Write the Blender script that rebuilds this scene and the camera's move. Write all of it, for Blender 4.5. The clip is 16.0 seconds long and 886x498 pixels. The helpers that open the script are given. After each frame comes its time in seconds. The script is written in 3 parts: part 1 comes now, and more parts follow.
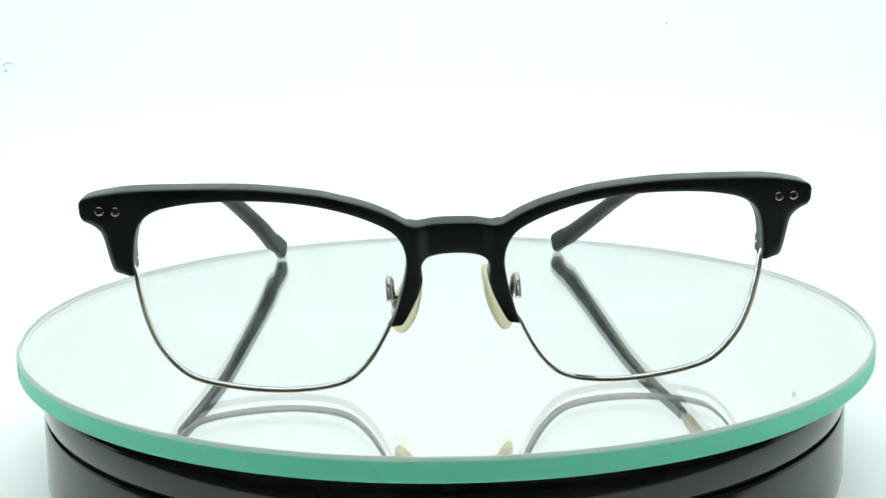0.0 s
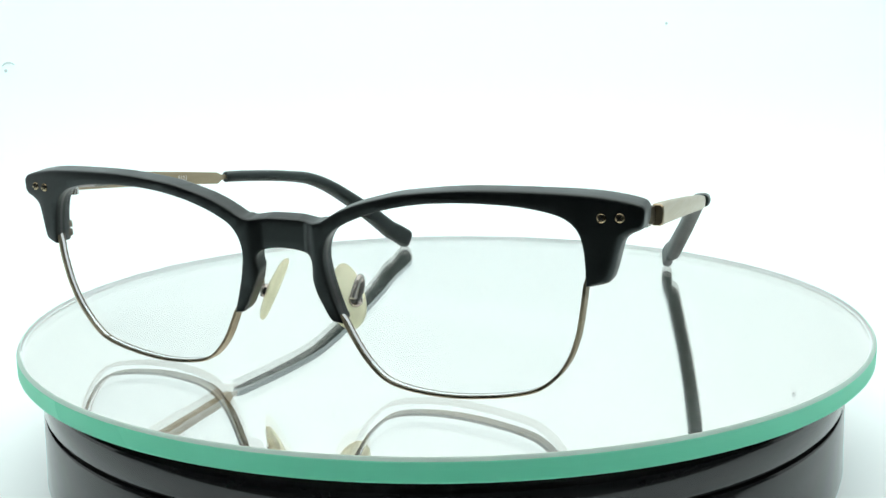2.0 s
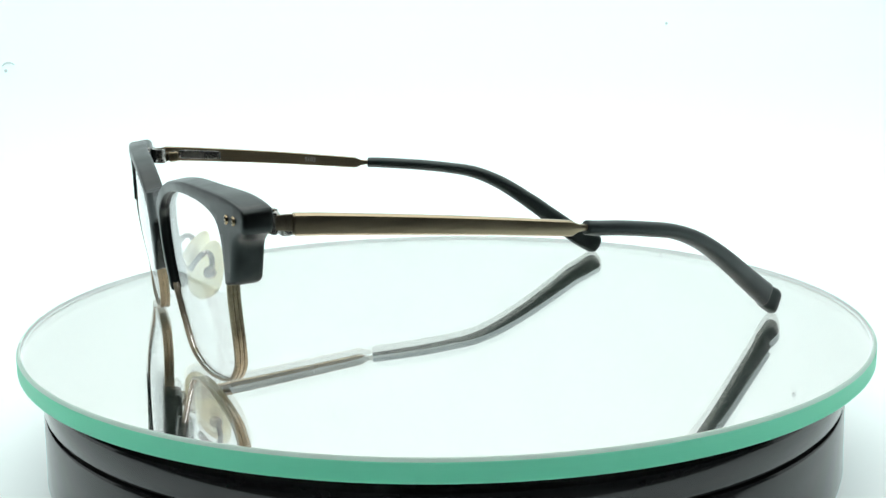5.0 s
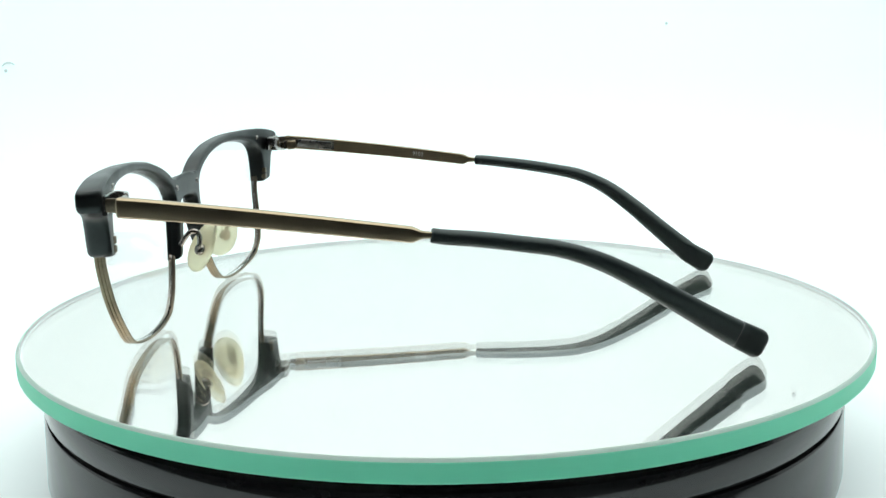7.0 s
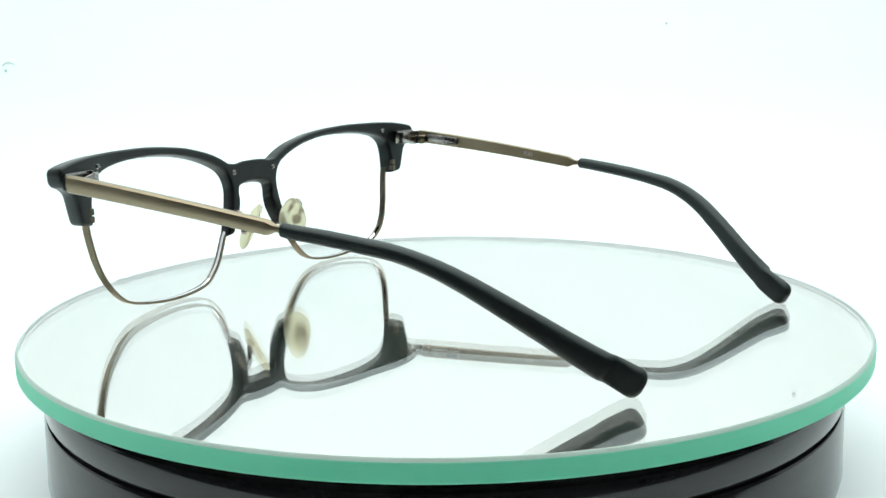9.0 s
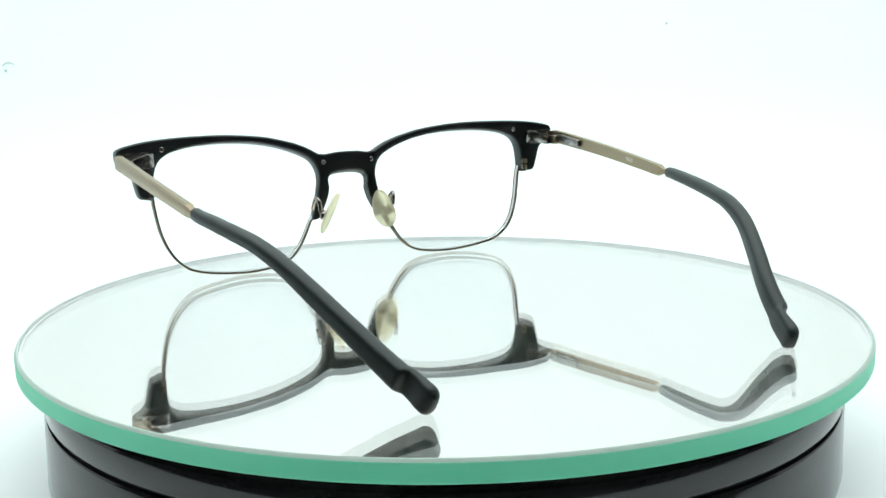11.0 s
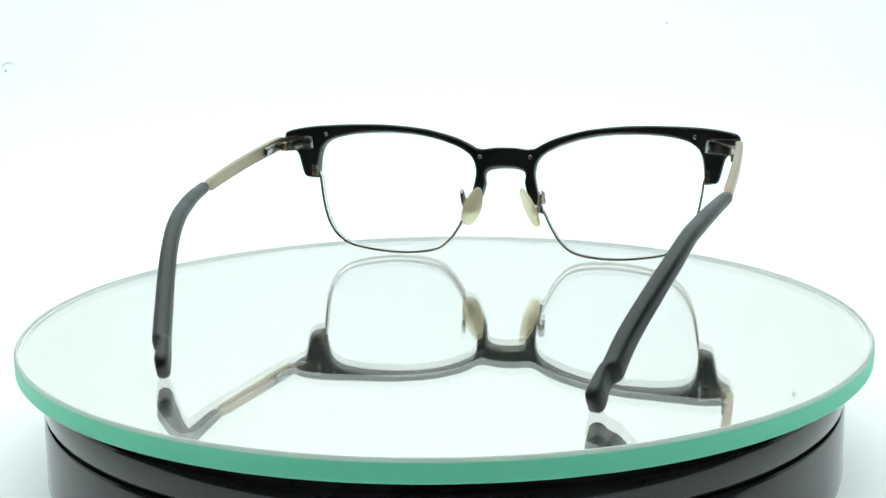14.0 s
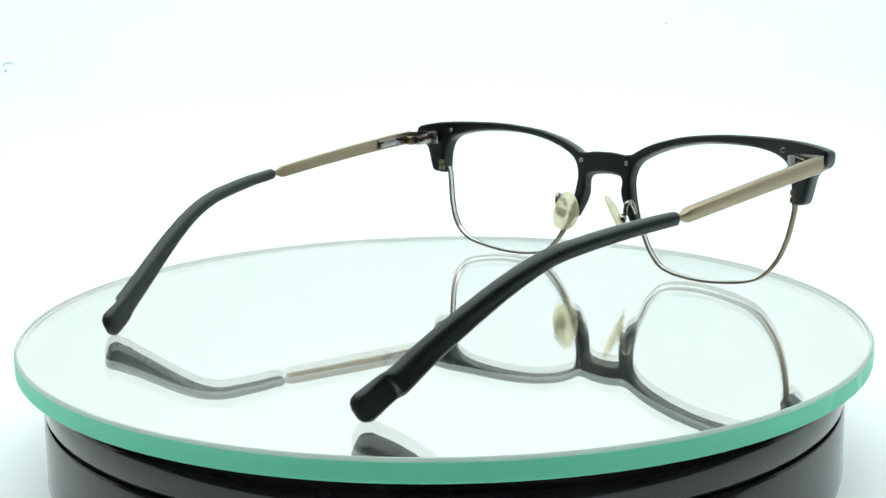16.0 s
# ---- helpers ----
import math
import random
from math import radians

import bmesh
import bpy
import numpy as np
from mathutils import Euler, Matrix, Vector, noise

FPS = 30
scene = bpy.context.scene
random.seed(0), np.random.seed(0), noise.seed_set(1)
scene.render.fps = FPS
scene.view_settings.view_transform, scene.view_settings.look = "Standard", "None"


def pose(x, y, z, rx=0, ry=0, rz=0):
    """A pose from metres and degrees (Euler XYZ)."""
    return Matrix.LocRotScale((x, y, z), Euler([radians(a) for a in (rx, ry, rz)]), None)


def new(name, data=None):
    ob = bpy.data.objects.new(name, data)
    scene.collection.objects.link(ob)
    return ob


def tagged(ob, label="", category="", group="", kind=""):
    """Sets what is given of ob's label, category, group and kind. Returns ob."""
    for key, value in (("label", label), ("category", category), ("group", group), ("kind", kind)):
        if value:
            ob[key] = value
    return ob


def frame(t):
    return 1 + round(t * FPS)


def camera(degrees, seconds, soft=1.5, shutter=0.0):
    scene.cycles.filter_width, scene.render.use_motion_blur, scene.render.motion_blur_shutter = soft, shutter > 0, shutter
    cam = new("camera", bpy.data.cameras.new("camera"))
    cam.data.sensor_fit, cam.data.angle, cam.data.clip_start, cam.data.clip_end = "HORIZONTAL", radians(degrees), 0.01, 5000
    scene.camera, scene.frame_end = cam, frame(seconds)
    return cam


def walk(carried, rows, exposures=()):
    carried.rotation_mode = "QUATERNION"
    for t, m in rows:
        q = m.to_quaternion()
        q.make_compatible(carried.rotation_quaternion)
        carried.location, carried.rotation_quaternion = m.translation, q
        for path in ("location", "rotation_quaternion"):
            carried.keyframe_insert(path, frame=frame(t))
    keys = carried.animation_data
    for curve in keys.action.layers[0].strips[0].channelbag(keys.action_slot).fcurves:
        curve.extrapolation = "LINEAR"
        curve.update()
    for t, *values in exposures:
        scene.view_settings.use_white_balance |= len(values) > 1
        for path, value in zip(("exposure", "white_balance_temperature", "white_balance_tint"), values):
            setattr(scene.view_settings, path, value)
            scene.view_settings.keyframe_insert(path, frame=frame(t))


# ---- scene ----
# A pair of eyeglasses turning on a mirror-topped turntable in a white light tent.
# ---- camera: stands still
cam = camera(44.586, 16.0, soft=1.5)
STAND = pose(0, -0.272, 0.0674, 79.142, 0, 0.0459) @ pose(0, 0, 0, 0, 0, -0.7905)
walk(cam, [(0, STAND), (16.0, STAND)])
scene.view_settings.exposure = 0.0

# ---- world: the dim room outside the tent
world = bpy.data.worlds.new("world")
scene.world = world
world.use_nodes = True
world.node_tree.nodes["Background"].inputs[0].default_value = (0.8, 0.9, 1.0, 1)
world.node_tree.nodes["Background"].inputs[1].default_value = 0.02

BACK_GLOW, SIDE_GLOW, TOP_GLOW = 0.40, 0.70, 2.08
SPIN = 14.1727          # degrees a second, clockwise from above
MM = 0.001


# ---- materials
def mat(name):
    m = bpy.data.materials.new(name)
    m.use_nodes = True
    nt = m.node_tree
    return m, nt, nt.nodes["Principled BSDF"]


def grain(nt, bsdf, low, high, scale, rough=(0.3, 0.4), bump=0.0, stretch=(1, 1, 1), depth=0.0001):
    """Two scales of noise drive colour and roughness, and a fine relief."""
    n, l = nt.nodes, nt.links
    co = n.new("ShaderNodeTexCoord")
    mp = n.new("ShaderNodeMapping")
    mp.inputs["Scale"].default_value = stretch
    l.new(co.outputs["Object"], mp.inputs["Vector"])
    fine, wide = n.new("ShaderNodeTexNoise"), n.new("ShaderNodeTexNoise")
    fine.inputs["Scale"].default_value, fine.inputs["Detail"].default_value = scale, 5
    wide.inputs["Scale"].default_value, wide.inputs["Detail"].default_value = scale * 0.12, 3
    for t in (fine, wide):
        l.new(mp.outputs[0], t.inputs["Vector"])
    mixf = n.new("ShaderNodeMath")
    mixf.operation = "MULTIPLY_ADD"
    mixf.inputs[1].default_value = 0.5
    l.new(fine.outputs[0], mixf.inputs[0])
    half = n.new("ShaderNodeMath")
    half.operation = "MULTIPLY"
    half.inputs[1].default_value = 0.5
    l.new(wide.outputs[0], half.inputs[0])
    l.new(half.outputs[0], mixf.inputs[2])
    ramp = n.new("ShaderNodeValToRGB")
    ramp.color_ramp.elements[0].position, ramp.color_ramp.elements[1].position = 0.35, 0.65
    ramp.color_ramp.elements[0].color, ramp.color_ramp.elements[1].color = (*low, 1), (*high, 1)
    l.new(mixf.outputs[0], ramp.inputs[0])
    l.new(ramp.outputs[0], bsdf.inputs["Base Color"])
    rr = n.new("ShaderNodeMapRange")
    rr.inputs[1].default_value, rr.inputs[2].default_value = 0.35, 0.65
    rr.inputs[3].default_value, rr.inputs[4].default_value = rough
    l.new(wide.outputs[0], rr.inputs[0])
    l.new(rr.outputs[0], bsdf.inputs["Roughness"])
    if bump:
        b = n.new("ShaderNodeBump")
        b.inputs["Strength"].default_value, b.inputs["Distance"].default_value = bump, depth
        l.new(fine.outputs[0], b.inputs["Height"])
        l.new(b.outputs[0], bsdf.inputs["Normal"])


def make(name, low, high, scale, rough, metal=0.0, bump=0.0, stretch=(1, 1, 1), **more):
    m, nt, b = mat(name)
    grain(nt, b, low, high, scale, rough, bump, stretch)
    b.inputs["Metallic"].default_value = metal
    for key, value in more.items():
        b.inputs[key.replace("_", " ")].default_value = value
    return m


BLACK = make("matte_black_acetate", (0.006, 0.0068, 0.0072), (0.011, 0.012, 0.0125), 900, (0.28, 0.39), bump=0.10, Specular_Tint=(0.84, 1.0, 0.98, 1))
TIP = make("black_temple_sleeve", (0.012, 0.017, 0.0165), (0.019, 0.026, 0.0255), 900, (0.36, 0.46), bump=0.08, Specular_IOR_Level=0.6, Specular_Tint=(0.82, 1.0, 0.97, 1))
BRONZE = make("brushed_antique_bronze", (0.36, 0.30, 0.20), (0.42, 0.353, 0.242), 2600, (0.30, 0.38), 1.0, 0.03, (6, 0.08, 6))
RIM = make("antique_bronze_wire", (0.25, 0.212, 0.14), (0.37, 0.32, 0.22), 1200, (0.30, 0.42), 1.0, 0.1)
RIM_IN = make("dark_bronze", (0.14, 0.12, 0.085), (0.23, 0.20, 0.15), 1400, (0.42, 0.5), 1.0, 0.1)
STEEL = make("grey_steel", (0.30, 0.29, 0.27), (0.48, 0.47, 0.45), 1500, (0.18, 0.3), 1.0, 0.1)
DARKSTEEL = make("dark_gunmetal", (0.30, 0.28, 0.25), (0.44, 0.42, 0.39), 1500, (0.1, 0.2), 1.0, 0.1)
BRASS = make("brass_rivet", (0.30, 0.24, 0.15), (0.46, 0.38, 0.25), 2000, (0.2, 0.3), 1.0, 0.1)
PAD = make("cream_silicone", (0.95, 0.92, 0.76), (0.97, 0.945, 0.81), 500, (0.25, 0.35), IOR=1.4)
LACQUER = make("gloss_black_plastic", (0.012, 0.012, 0.013), (0.018, 0.018, 0.019), 160, (0.07, 0.11), IOR=1.5)
GAP_BLACK = make("black_gap", (0.004, 0.004, 0.004), (0.008, 0.008, 0.008), 300, (0.5, 0.6))
PRINT = make("pale_print", (0.75, 0.75, 0.7), (0.82, 0.82, 0.78), 900, (0.4, 0.5))
SPECK = make("grey_dust", (0.60, 0.67, 0.67), (0.66, 0.73, 0.73), 900, (0.7, 0.8))
TABLE = make("unseen_black_floor", (0.016, 0.017, 0.018), (0.026, 0.027, 0.028), 300, (0.7, 0.85), bump=0.1)
ROOM = make("dim_room_paint", (0.05, 0.056, 0.058), (0.07, 0.077, 0.08), 4, (0.7, 0.8))


def glass(name, colour, ior, rough=0.0):
    m, nt, b = mat(name)
    nt.nodes.remove(b)
    g = nt.nodes.new("ShaderNodeBsdfGlass")
    g.inputs["Color"].default_value = (*colour, 1)
    g.inputs["IOR"].default_value = ior
    g.inputs["Roughness"].default_value = rough
    nt.links.new(g.outputs[0], nt.nodes["Material Output"].inputs[0])
    return m


LENS = glass("coated_lens", (0.994, 0.996, 1.0), 1.27)
SLAB = glass("float_glass", (0.995, 0.997, 0.993), 1.52)


def mirror():
    m, nt, b = mat("silvering")
    b.inputs["Base Color"].default_value = (1.0, 0.955, 0.935, 1)
    b.inputs["Metallic"].default_value = 1.0
    b.inputs["Roughness"].default_value = 0.0
    haze = nt.nodes.new("ShaderNodeBsdfDiffuse")      # the green body scatters a little
    haze.inputs[0].default_value = (0.66, 0.86, 0.77, 1)
    mx = nt.nodes.new("ShaderNodeMixShader")
    mx.inputs[0].default_value = 0.055
    nt.links.new(b.outputs[0], mx.inputs[1])
    nt.links.new(haze.outputs[0], mx.inputs[2])
    nt.links.new(mx.outputs[0], nt.nodes["Material Output"].inputs[0])
    return m


SILVER = mirror()


def let_through(m, colour, share):
    """Adds light that passes through a milky body."""
    nt = m.node_tree
    t = nt.nodes.new("ShaderNodeBsdfTranslucent")
    t.inputs[0].default_value = (*colour, 1)
    mx = nt.nodes.new("ShaderNodeMixShader")
    mx.inputs[0].default_value = share
    nt.links.new(nt.nodes["Principled BSDF"].outputs[0], mx.inputs[1])
    nt.links.new(t.outputs[0], mx.inputs[2])
    nt.links.new(mx.outputs[0], nt.nodes["Material Output"].inputs[0])


let_through(PAD, (1.0, 0.975, 0.80), 0.6)


def milky(m, colour, share):
    """Adds rough clear passage, so that what lies behind glimmers through."""
    nt = m.node_tree
    end = nt.nodes["Material Output"].inputs[0]
    old = end.links[0].from_socket
    g = nt.nodes.new("ShaderNodeBsdfGlass")
    g.inputs["Color"].default_value = (*colour, 1)
    g.inputs["Roughness"].default_value, g.inputs["IOR"].default_value = 0.35, 1.08
    mx = nt.nodes.new("ShaderNodeMixShader")
    mx.inputs[0].default_value = share
    nt.links.new(old, mx.inputs[1])
    nt.links.new(g.outputs[0], mx.inputs[2])
    nt.links.new(mx.outputs[0], end)


milky(PAD, (1.0, 0.982, 0.84), 0.6)


def green_edge():
    """Ground edge of green float glass: part scattering, part letting light through."""
    m, nt, b = mat("green_glass_edge")
    grain(nt, b, (0.20, 0.97, 0.64), (0.24, 0.99, 0.69), 120, (0.25, 0.4))
    let_through(m, (0.52, 1.0, 0.84), 0.45)
    return m


EDGE = green_edge()
BEVEL = make("ground_bevel", (0.80, 0.92, 0.87), (0.84, 0.95, 0.90), 200, (0.3, 0.45))
let_through(BEVEL, (0.85, 0.98, 0.93), 0.45)
EDGE_BLIND = make("white_edge_blind", (0.96, 0.975, 0.975), (0.98, 0.99, 0.99), 150, (0.4, 0.5))


def glow(name, colour, strength, spread=0.0, centre=(0, 0, 0)):
    """A lit diffuser: brightest at its middle, falling off to the sides."""
    m, nt, b = mat(name)
    n, l = nt.nodes, nt.links
    n.remove(b)
    e = n.new("ShaderNodeEmission")
    e.inputs[0].default_value = (*colour, 1)
    e.inputs[1].default_value = strength
    l.new(e.outputs[0], n["Material Output"].inputs[0])
    if spread:
        co, mp = n.new("ShaderNodeTexCoord"), n.new("ShaderNodeVectorMath")
        mp.operation = "DISTANCE"
        mp.inputs[1].default_value = centre
        l.new(co.outputs["Object"], mp.inputs[0])
        mr = n.new("ShaderNodeMapRange")
        mr.interpolation_type = "SMOOTHSTEP"
        mr.inputs[1].default_value, mr.inputs[2].default_value = 0.0, spread
        mr.inputs[3].default_value, mr.inputs[4].default_value = strength, strength * 0.72
        l.new(mp.outputs["Value"], mr.inputs[0])
        l.new(mr.outputs[0], e.inputs[1])
    return m


def glowing_sheet():
    """White sheet lit from above; added emission stands in for back light, strongest at its middle."""
    m, nt, b = mat("glowing_white_sheet")
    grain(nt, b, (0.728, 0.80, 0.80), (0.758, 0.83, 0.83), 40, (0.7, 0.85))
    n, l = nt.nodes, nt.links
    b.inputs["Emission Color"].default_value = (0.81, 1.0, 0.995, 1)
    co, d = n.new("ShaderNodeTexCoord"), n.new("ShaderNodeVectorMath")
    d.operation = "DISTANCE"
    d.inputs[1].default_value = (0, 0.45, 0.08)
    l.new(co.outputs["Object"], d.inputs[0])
    # painted falloff: the emission weakens with distance from the middle
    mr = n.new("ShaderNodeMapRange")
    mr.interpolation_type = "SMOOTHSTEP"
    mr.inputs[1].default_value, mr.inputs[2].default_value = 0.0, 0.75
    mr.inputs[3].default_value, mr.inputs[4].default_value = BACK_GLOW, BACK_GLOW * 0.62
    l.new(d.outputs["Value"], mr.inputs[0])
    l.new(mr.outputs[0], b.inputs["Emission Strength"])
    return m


SHEET = glowing_sheet()
GLOW_SIDE = glow("lit_side_diffuser", (0.91, 1.0, 1.0), SIDE_GLOW)
GLOW_TOP = glow("lit_top_diffuser", (0.985, 1.0, 0.975), TOP_GLOW)


# ---- mesh tools
def part(name, bm, material, parent=None, label="", smooth=40, scale=MM):
    """Links a bmesh (in millimetres) as one mesh object under a thing or a part."""
    if scale != 1:
        bmesh.ops.scale(bm, vec=(scale,) * 3, verts=bm.verts)
    bmesh.ops.recalc_face_normals(bm, faces=bm.faces)
    lim = radians(smooth)
    for e in bm.edges:
        if len(e.link_faces) == 2:
            e.smooth = e.calc_face_angle(0) < lim
    for f in bm.faces:
        f.smooth = True
    me = bpy.data.meshes.new(name)
    bm.to_mesh(me)
    bm.free()
    me.materials.append(material)
    ob = new(name, me)
    ob.parent = parent
    if label:
        tagged(ob, label=label)
    return ob


def spline(pts, per=6, closed=False):
    """Catmull-Rom through the points."""
    pts = [Vector(p) for p in pts]
    n, out = len(pts), []
    for i in range(n if closed else n - 1):
        p1, p2 = pts[i], pts[(i + 1) % n]
        p0 = pts[i - 1] if closed or i else p1 * 2 - p2
        p3 = pts[(i + 2) % n] if closed or i + 2 < n else p2 * 2 - p1
        for k in range(per):
            t = k / per
            out.append(0.5 * (2 * p1 + (p2 - p0) * t + (2 * p0 - 5 * p1 + 4 * p2 - p3) * t * t + (3 * p1 - p0 - 3 * p2 + p3) * t ** 3))
    if not closed:
        out.append(pts[-1])
    return out


def loft(bm, rings, closed=False, cap=True):
    """Skins a row of equal rings of points."""
    vs = [[bm.verts.new(p) for p in r] for r in rings]
    n = len(vs[0])
    for i in range(len(vs) if closed else len(vs) - 1):
        a, b = vs[i], vs[(i + 1) % len(vs)]
        for j in range(n):
            bm.faces.new((a[j], a[(j + 1) % n], b[(j + 1) % n], b[j]))
    if cap and not closed:
        bm.faces.new(vs[0][::-1])
        bm.faces.new(vs[-1])
    return vs


def lathe(bm, profile, seg=96, centre=(0, 0), closed=False):
    """Turns (radius, z) round a standing axis."""
    rings = []
    for k in range(seg):
        a = 2 * math.pi * k / seg
        rings.append([(centre[0] + r * math.cos(a), centre[1] + r * math.sin(a), z) for r, z in profile])
    vs = [[bm.verts.new(p) for p in r] for r in rings]
    m = len(profile)
    for k in range(seg):
        a, b = vs[k], vs[(k + 1) % seg]
        for j in range(m if closed else m - 1):
            bm.faces.new((a[j], b[j], b[(j + 1) % m], a[(j + 1) % m]))
    return vs


def round_rect(w, h, r, k=3):
    """Points of a rectangle with rounded corners, w along u, h along v."""
    out = []
    for cx, cy, a0 in ((w / 2 - r, h / 2 - r, 0), (-w / 2 + r, h / 2 - r, 90), (-w / 2 + r, -h / 2 + r, 180), (w / 2 - r, -h / 2 + r, 270)):
        for i in range(k + 1):
            a = radians(a0 + 90 * i / k)
            out.append((cx + r * math.cos(a), cy + r * math.sin(a)))
    return out


def tube(bm, path, radius, seg=10, closed=False, flat=1.0):
    """A round wire along a path; radius may be a function of the share of the length."""
    path = [Vector(p) for p in path]
    rings, n = [], len(path)
    for i, p in enumerate(path):
        t = (path[(i + 1) % n] - path[i - 1]) if closed else (path[min(i + 1, n - 1)] - path[max(i - 1, 0)])
        t.normalize()
        up = Vector((0, 0, 1)) if abs(t.z) < 0.9 else Vector((0, 1, 0))
        u = t.cross(up).normalized()
        v = u.cross(t)
        r = radius(i / (n - 1)) if callable(radius) else radius
        rings.append([p + r * (u * math.cos(2 * math.pi * k / seg) + flat * v * math.sin(2 * math.pi * k / seg)) for k in range(seg)])
    loft(bm, rings, closed)


def box(bm, x0, x1, y0, y1, z0, z1, bev=0.0):
    r = bmesh.ops.create_cube(bm, size=1, matrix=Matrix.LocRotScale(((x0 + x1) / 2, (y0 + y1) / 2, (z0 + z1) / 2), None, (x1 - x0, y1 - y0, z1 - z0)))
    if bev:
        es = list({e for v in r["verts"] for e in v.link_edges})
        bmesh.ops.bevel(bm, geom=es, offset=bev, segments=2, affect="EDGES", profile=0.5)
    return r["verts"]


# ---- the light tent and the room round it
def sheet(name, material, corners, thick, label, category):
    bm = bmesh.new()
    vs = [bm.verts.new(c) for c in corners]
    f = bm.faces.new(vs)
    f.normal_update()
    shift = f.normal * thick
    ext = bmesh.ops.extrude_face_region(bm, geom=[f])
    for v in ext["geom"]:
        if isinstance(v, bmesh.types.BMVert):
            v.co += shift
    return tagged(part(name, bm, material, scale=1), label, category, kind="structure")


TABLE_Z = -0.0345


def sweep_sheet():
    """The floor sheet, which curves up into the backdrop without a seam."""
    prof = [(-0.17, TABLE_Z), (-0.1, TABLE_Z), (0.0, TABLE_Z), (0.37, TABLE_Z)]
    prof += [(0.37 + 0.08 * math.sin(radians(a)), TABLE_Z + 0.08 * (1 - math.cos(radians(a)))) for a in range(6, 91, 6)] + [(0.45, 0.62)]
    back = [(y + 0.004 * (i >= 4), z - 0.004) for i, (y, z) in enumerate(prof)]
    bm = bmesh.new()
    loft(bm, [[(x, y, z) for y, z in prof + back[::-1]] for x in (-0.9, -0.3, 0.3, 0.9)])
    return tagged(part("backdrop", bm, SHEET, scale=1), "seamless white sheet with added glow, under and behind the turntable", "backdrop", kind="structure")


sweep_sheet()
LOW = TABLE_Z - 0.0045
sheet("tent_side", GLOW_SIDE, [(-0.5, -0.05, LOW), (-0.5, 0.45, LOW), (-0.5, 0.45, 0.60), (-0.5, -0.05, 0.60)], 0.01,
      "lit white diffuser side of the light tent", "diffuser")
sheet("tent_side", GLOW_SIDE, [(0.5, -0.05, LOW), (0.5, -0.05, 0.60), (0.5, 0.45, 0.60), (0.5, 0.45, LOW)], -0.01,
      "lit white diffuser side of the light tent", "diffuser")
# unseen top, its front half added to brighten the disc's green edge
sheet("tent_top", GLOW_TOP, [(-0.5, -0.45, 0.605), (-0.5, 0.45, 0.605), (0.5, 0.45, 0.605), (0.5, -0.45, 0.605)], -0.01,
      "lit white diffuser top of the light tent, extended over the camera", "diffuser")
# unseen floor, made black so that the drum's front reflects dark
sheet("floor", TABLE, [(-1.2, -1.4, LOW), (-1.2, 0.7, LOW), (1.2, 0.7, LOW), (1.2, -1.4, LOW)], 0.03, "unseen black floor under the tent, added for dark reflections", "table")
for name, corners in (("wall_south", [(-1.2, -1.4, LOW), (1.2, -1.4, LOW), (1.2, -1.4, 1.5), (-1.2, -1.4, 1.5)]),
                      ("wall_north", [(-1.2, 0.7, LOW), (-1.2, 0.7, 1.5), (1.2, 0.7, 1.5), (1.2, 0.7, LOW)]),
                      ("wall_west", [(-1.2, -1.4, LOW), (-1.2, -1.4, 1.5), (-1.2, 0.7, 1.5), (-1.2, 0.7, LOW)]),
                      ("wall_east", [(1.2, -1.4, LOW), (1.2, 0.7, LOW), (1.2, 0.7, 1.5), (1.2, -1.4, 1.5)])):
    sheet(name, ROOM, corners, -0.05, "dark grey painted wall of the room", "wall")
sheet("ceiling", ROOM, [(-1.2, -1.4, 1.5), (1.2, -1.4, 1.5), (1.2, 0.7, 1.5), (-1.2, 0.7, 1.5)], 0.05, "dark grey painted ceiling of the room", "ceiling")


# ---- turntable
def turntable():
    root = tagged(new("turntable"), "round glossy black plastic turntable base with a groove", "turntable")
    root.location = (-0.0004, 0, TABLE_Z)
    dz = -TABLE_Z * 1000

    def ring(name, prof, m, label=""):
        bm = bmesh.new()
        lathe(bm, [(r, z + dz) for r, z in prof], 160)
        part(name, bm, m, root, label, 30)
    ring("body", [(0.01, -34.5), (96.0, -34.5), (97.6, -34.0), (98.6, -33.0), (98.9, -31.5), (98.7, -25), (98.5, -16.3), (98.2, -15.8), (97.0, -15.7), (0.01, -15.7)],
         LACQUER, "glossy black lower drum")
    # near-black ring puts the gap's shade into its colour
    ring("groove", [(60, -15.8), (97.1, -15.8), (97.1, -14.6), (60, -14.6)], GAP_BLACK, "near-black ring for the shaded gap between drum and platter")
    ring("platter", [(0.01, -14.7), (97.0, -14.7), (98.2, -14.6), (98.45, -14.1), (98.3, -9.4), (98.0, -8.8), (97.2, -8.6), (94, -8.6), (93.6, -5.0), (0.01, -5.0)],
         LACQUER, "glossy black platter under the mirror")
    return root


TURNTABLE = turntable()
DISC_R, DISC_T = 103.9, 4.55


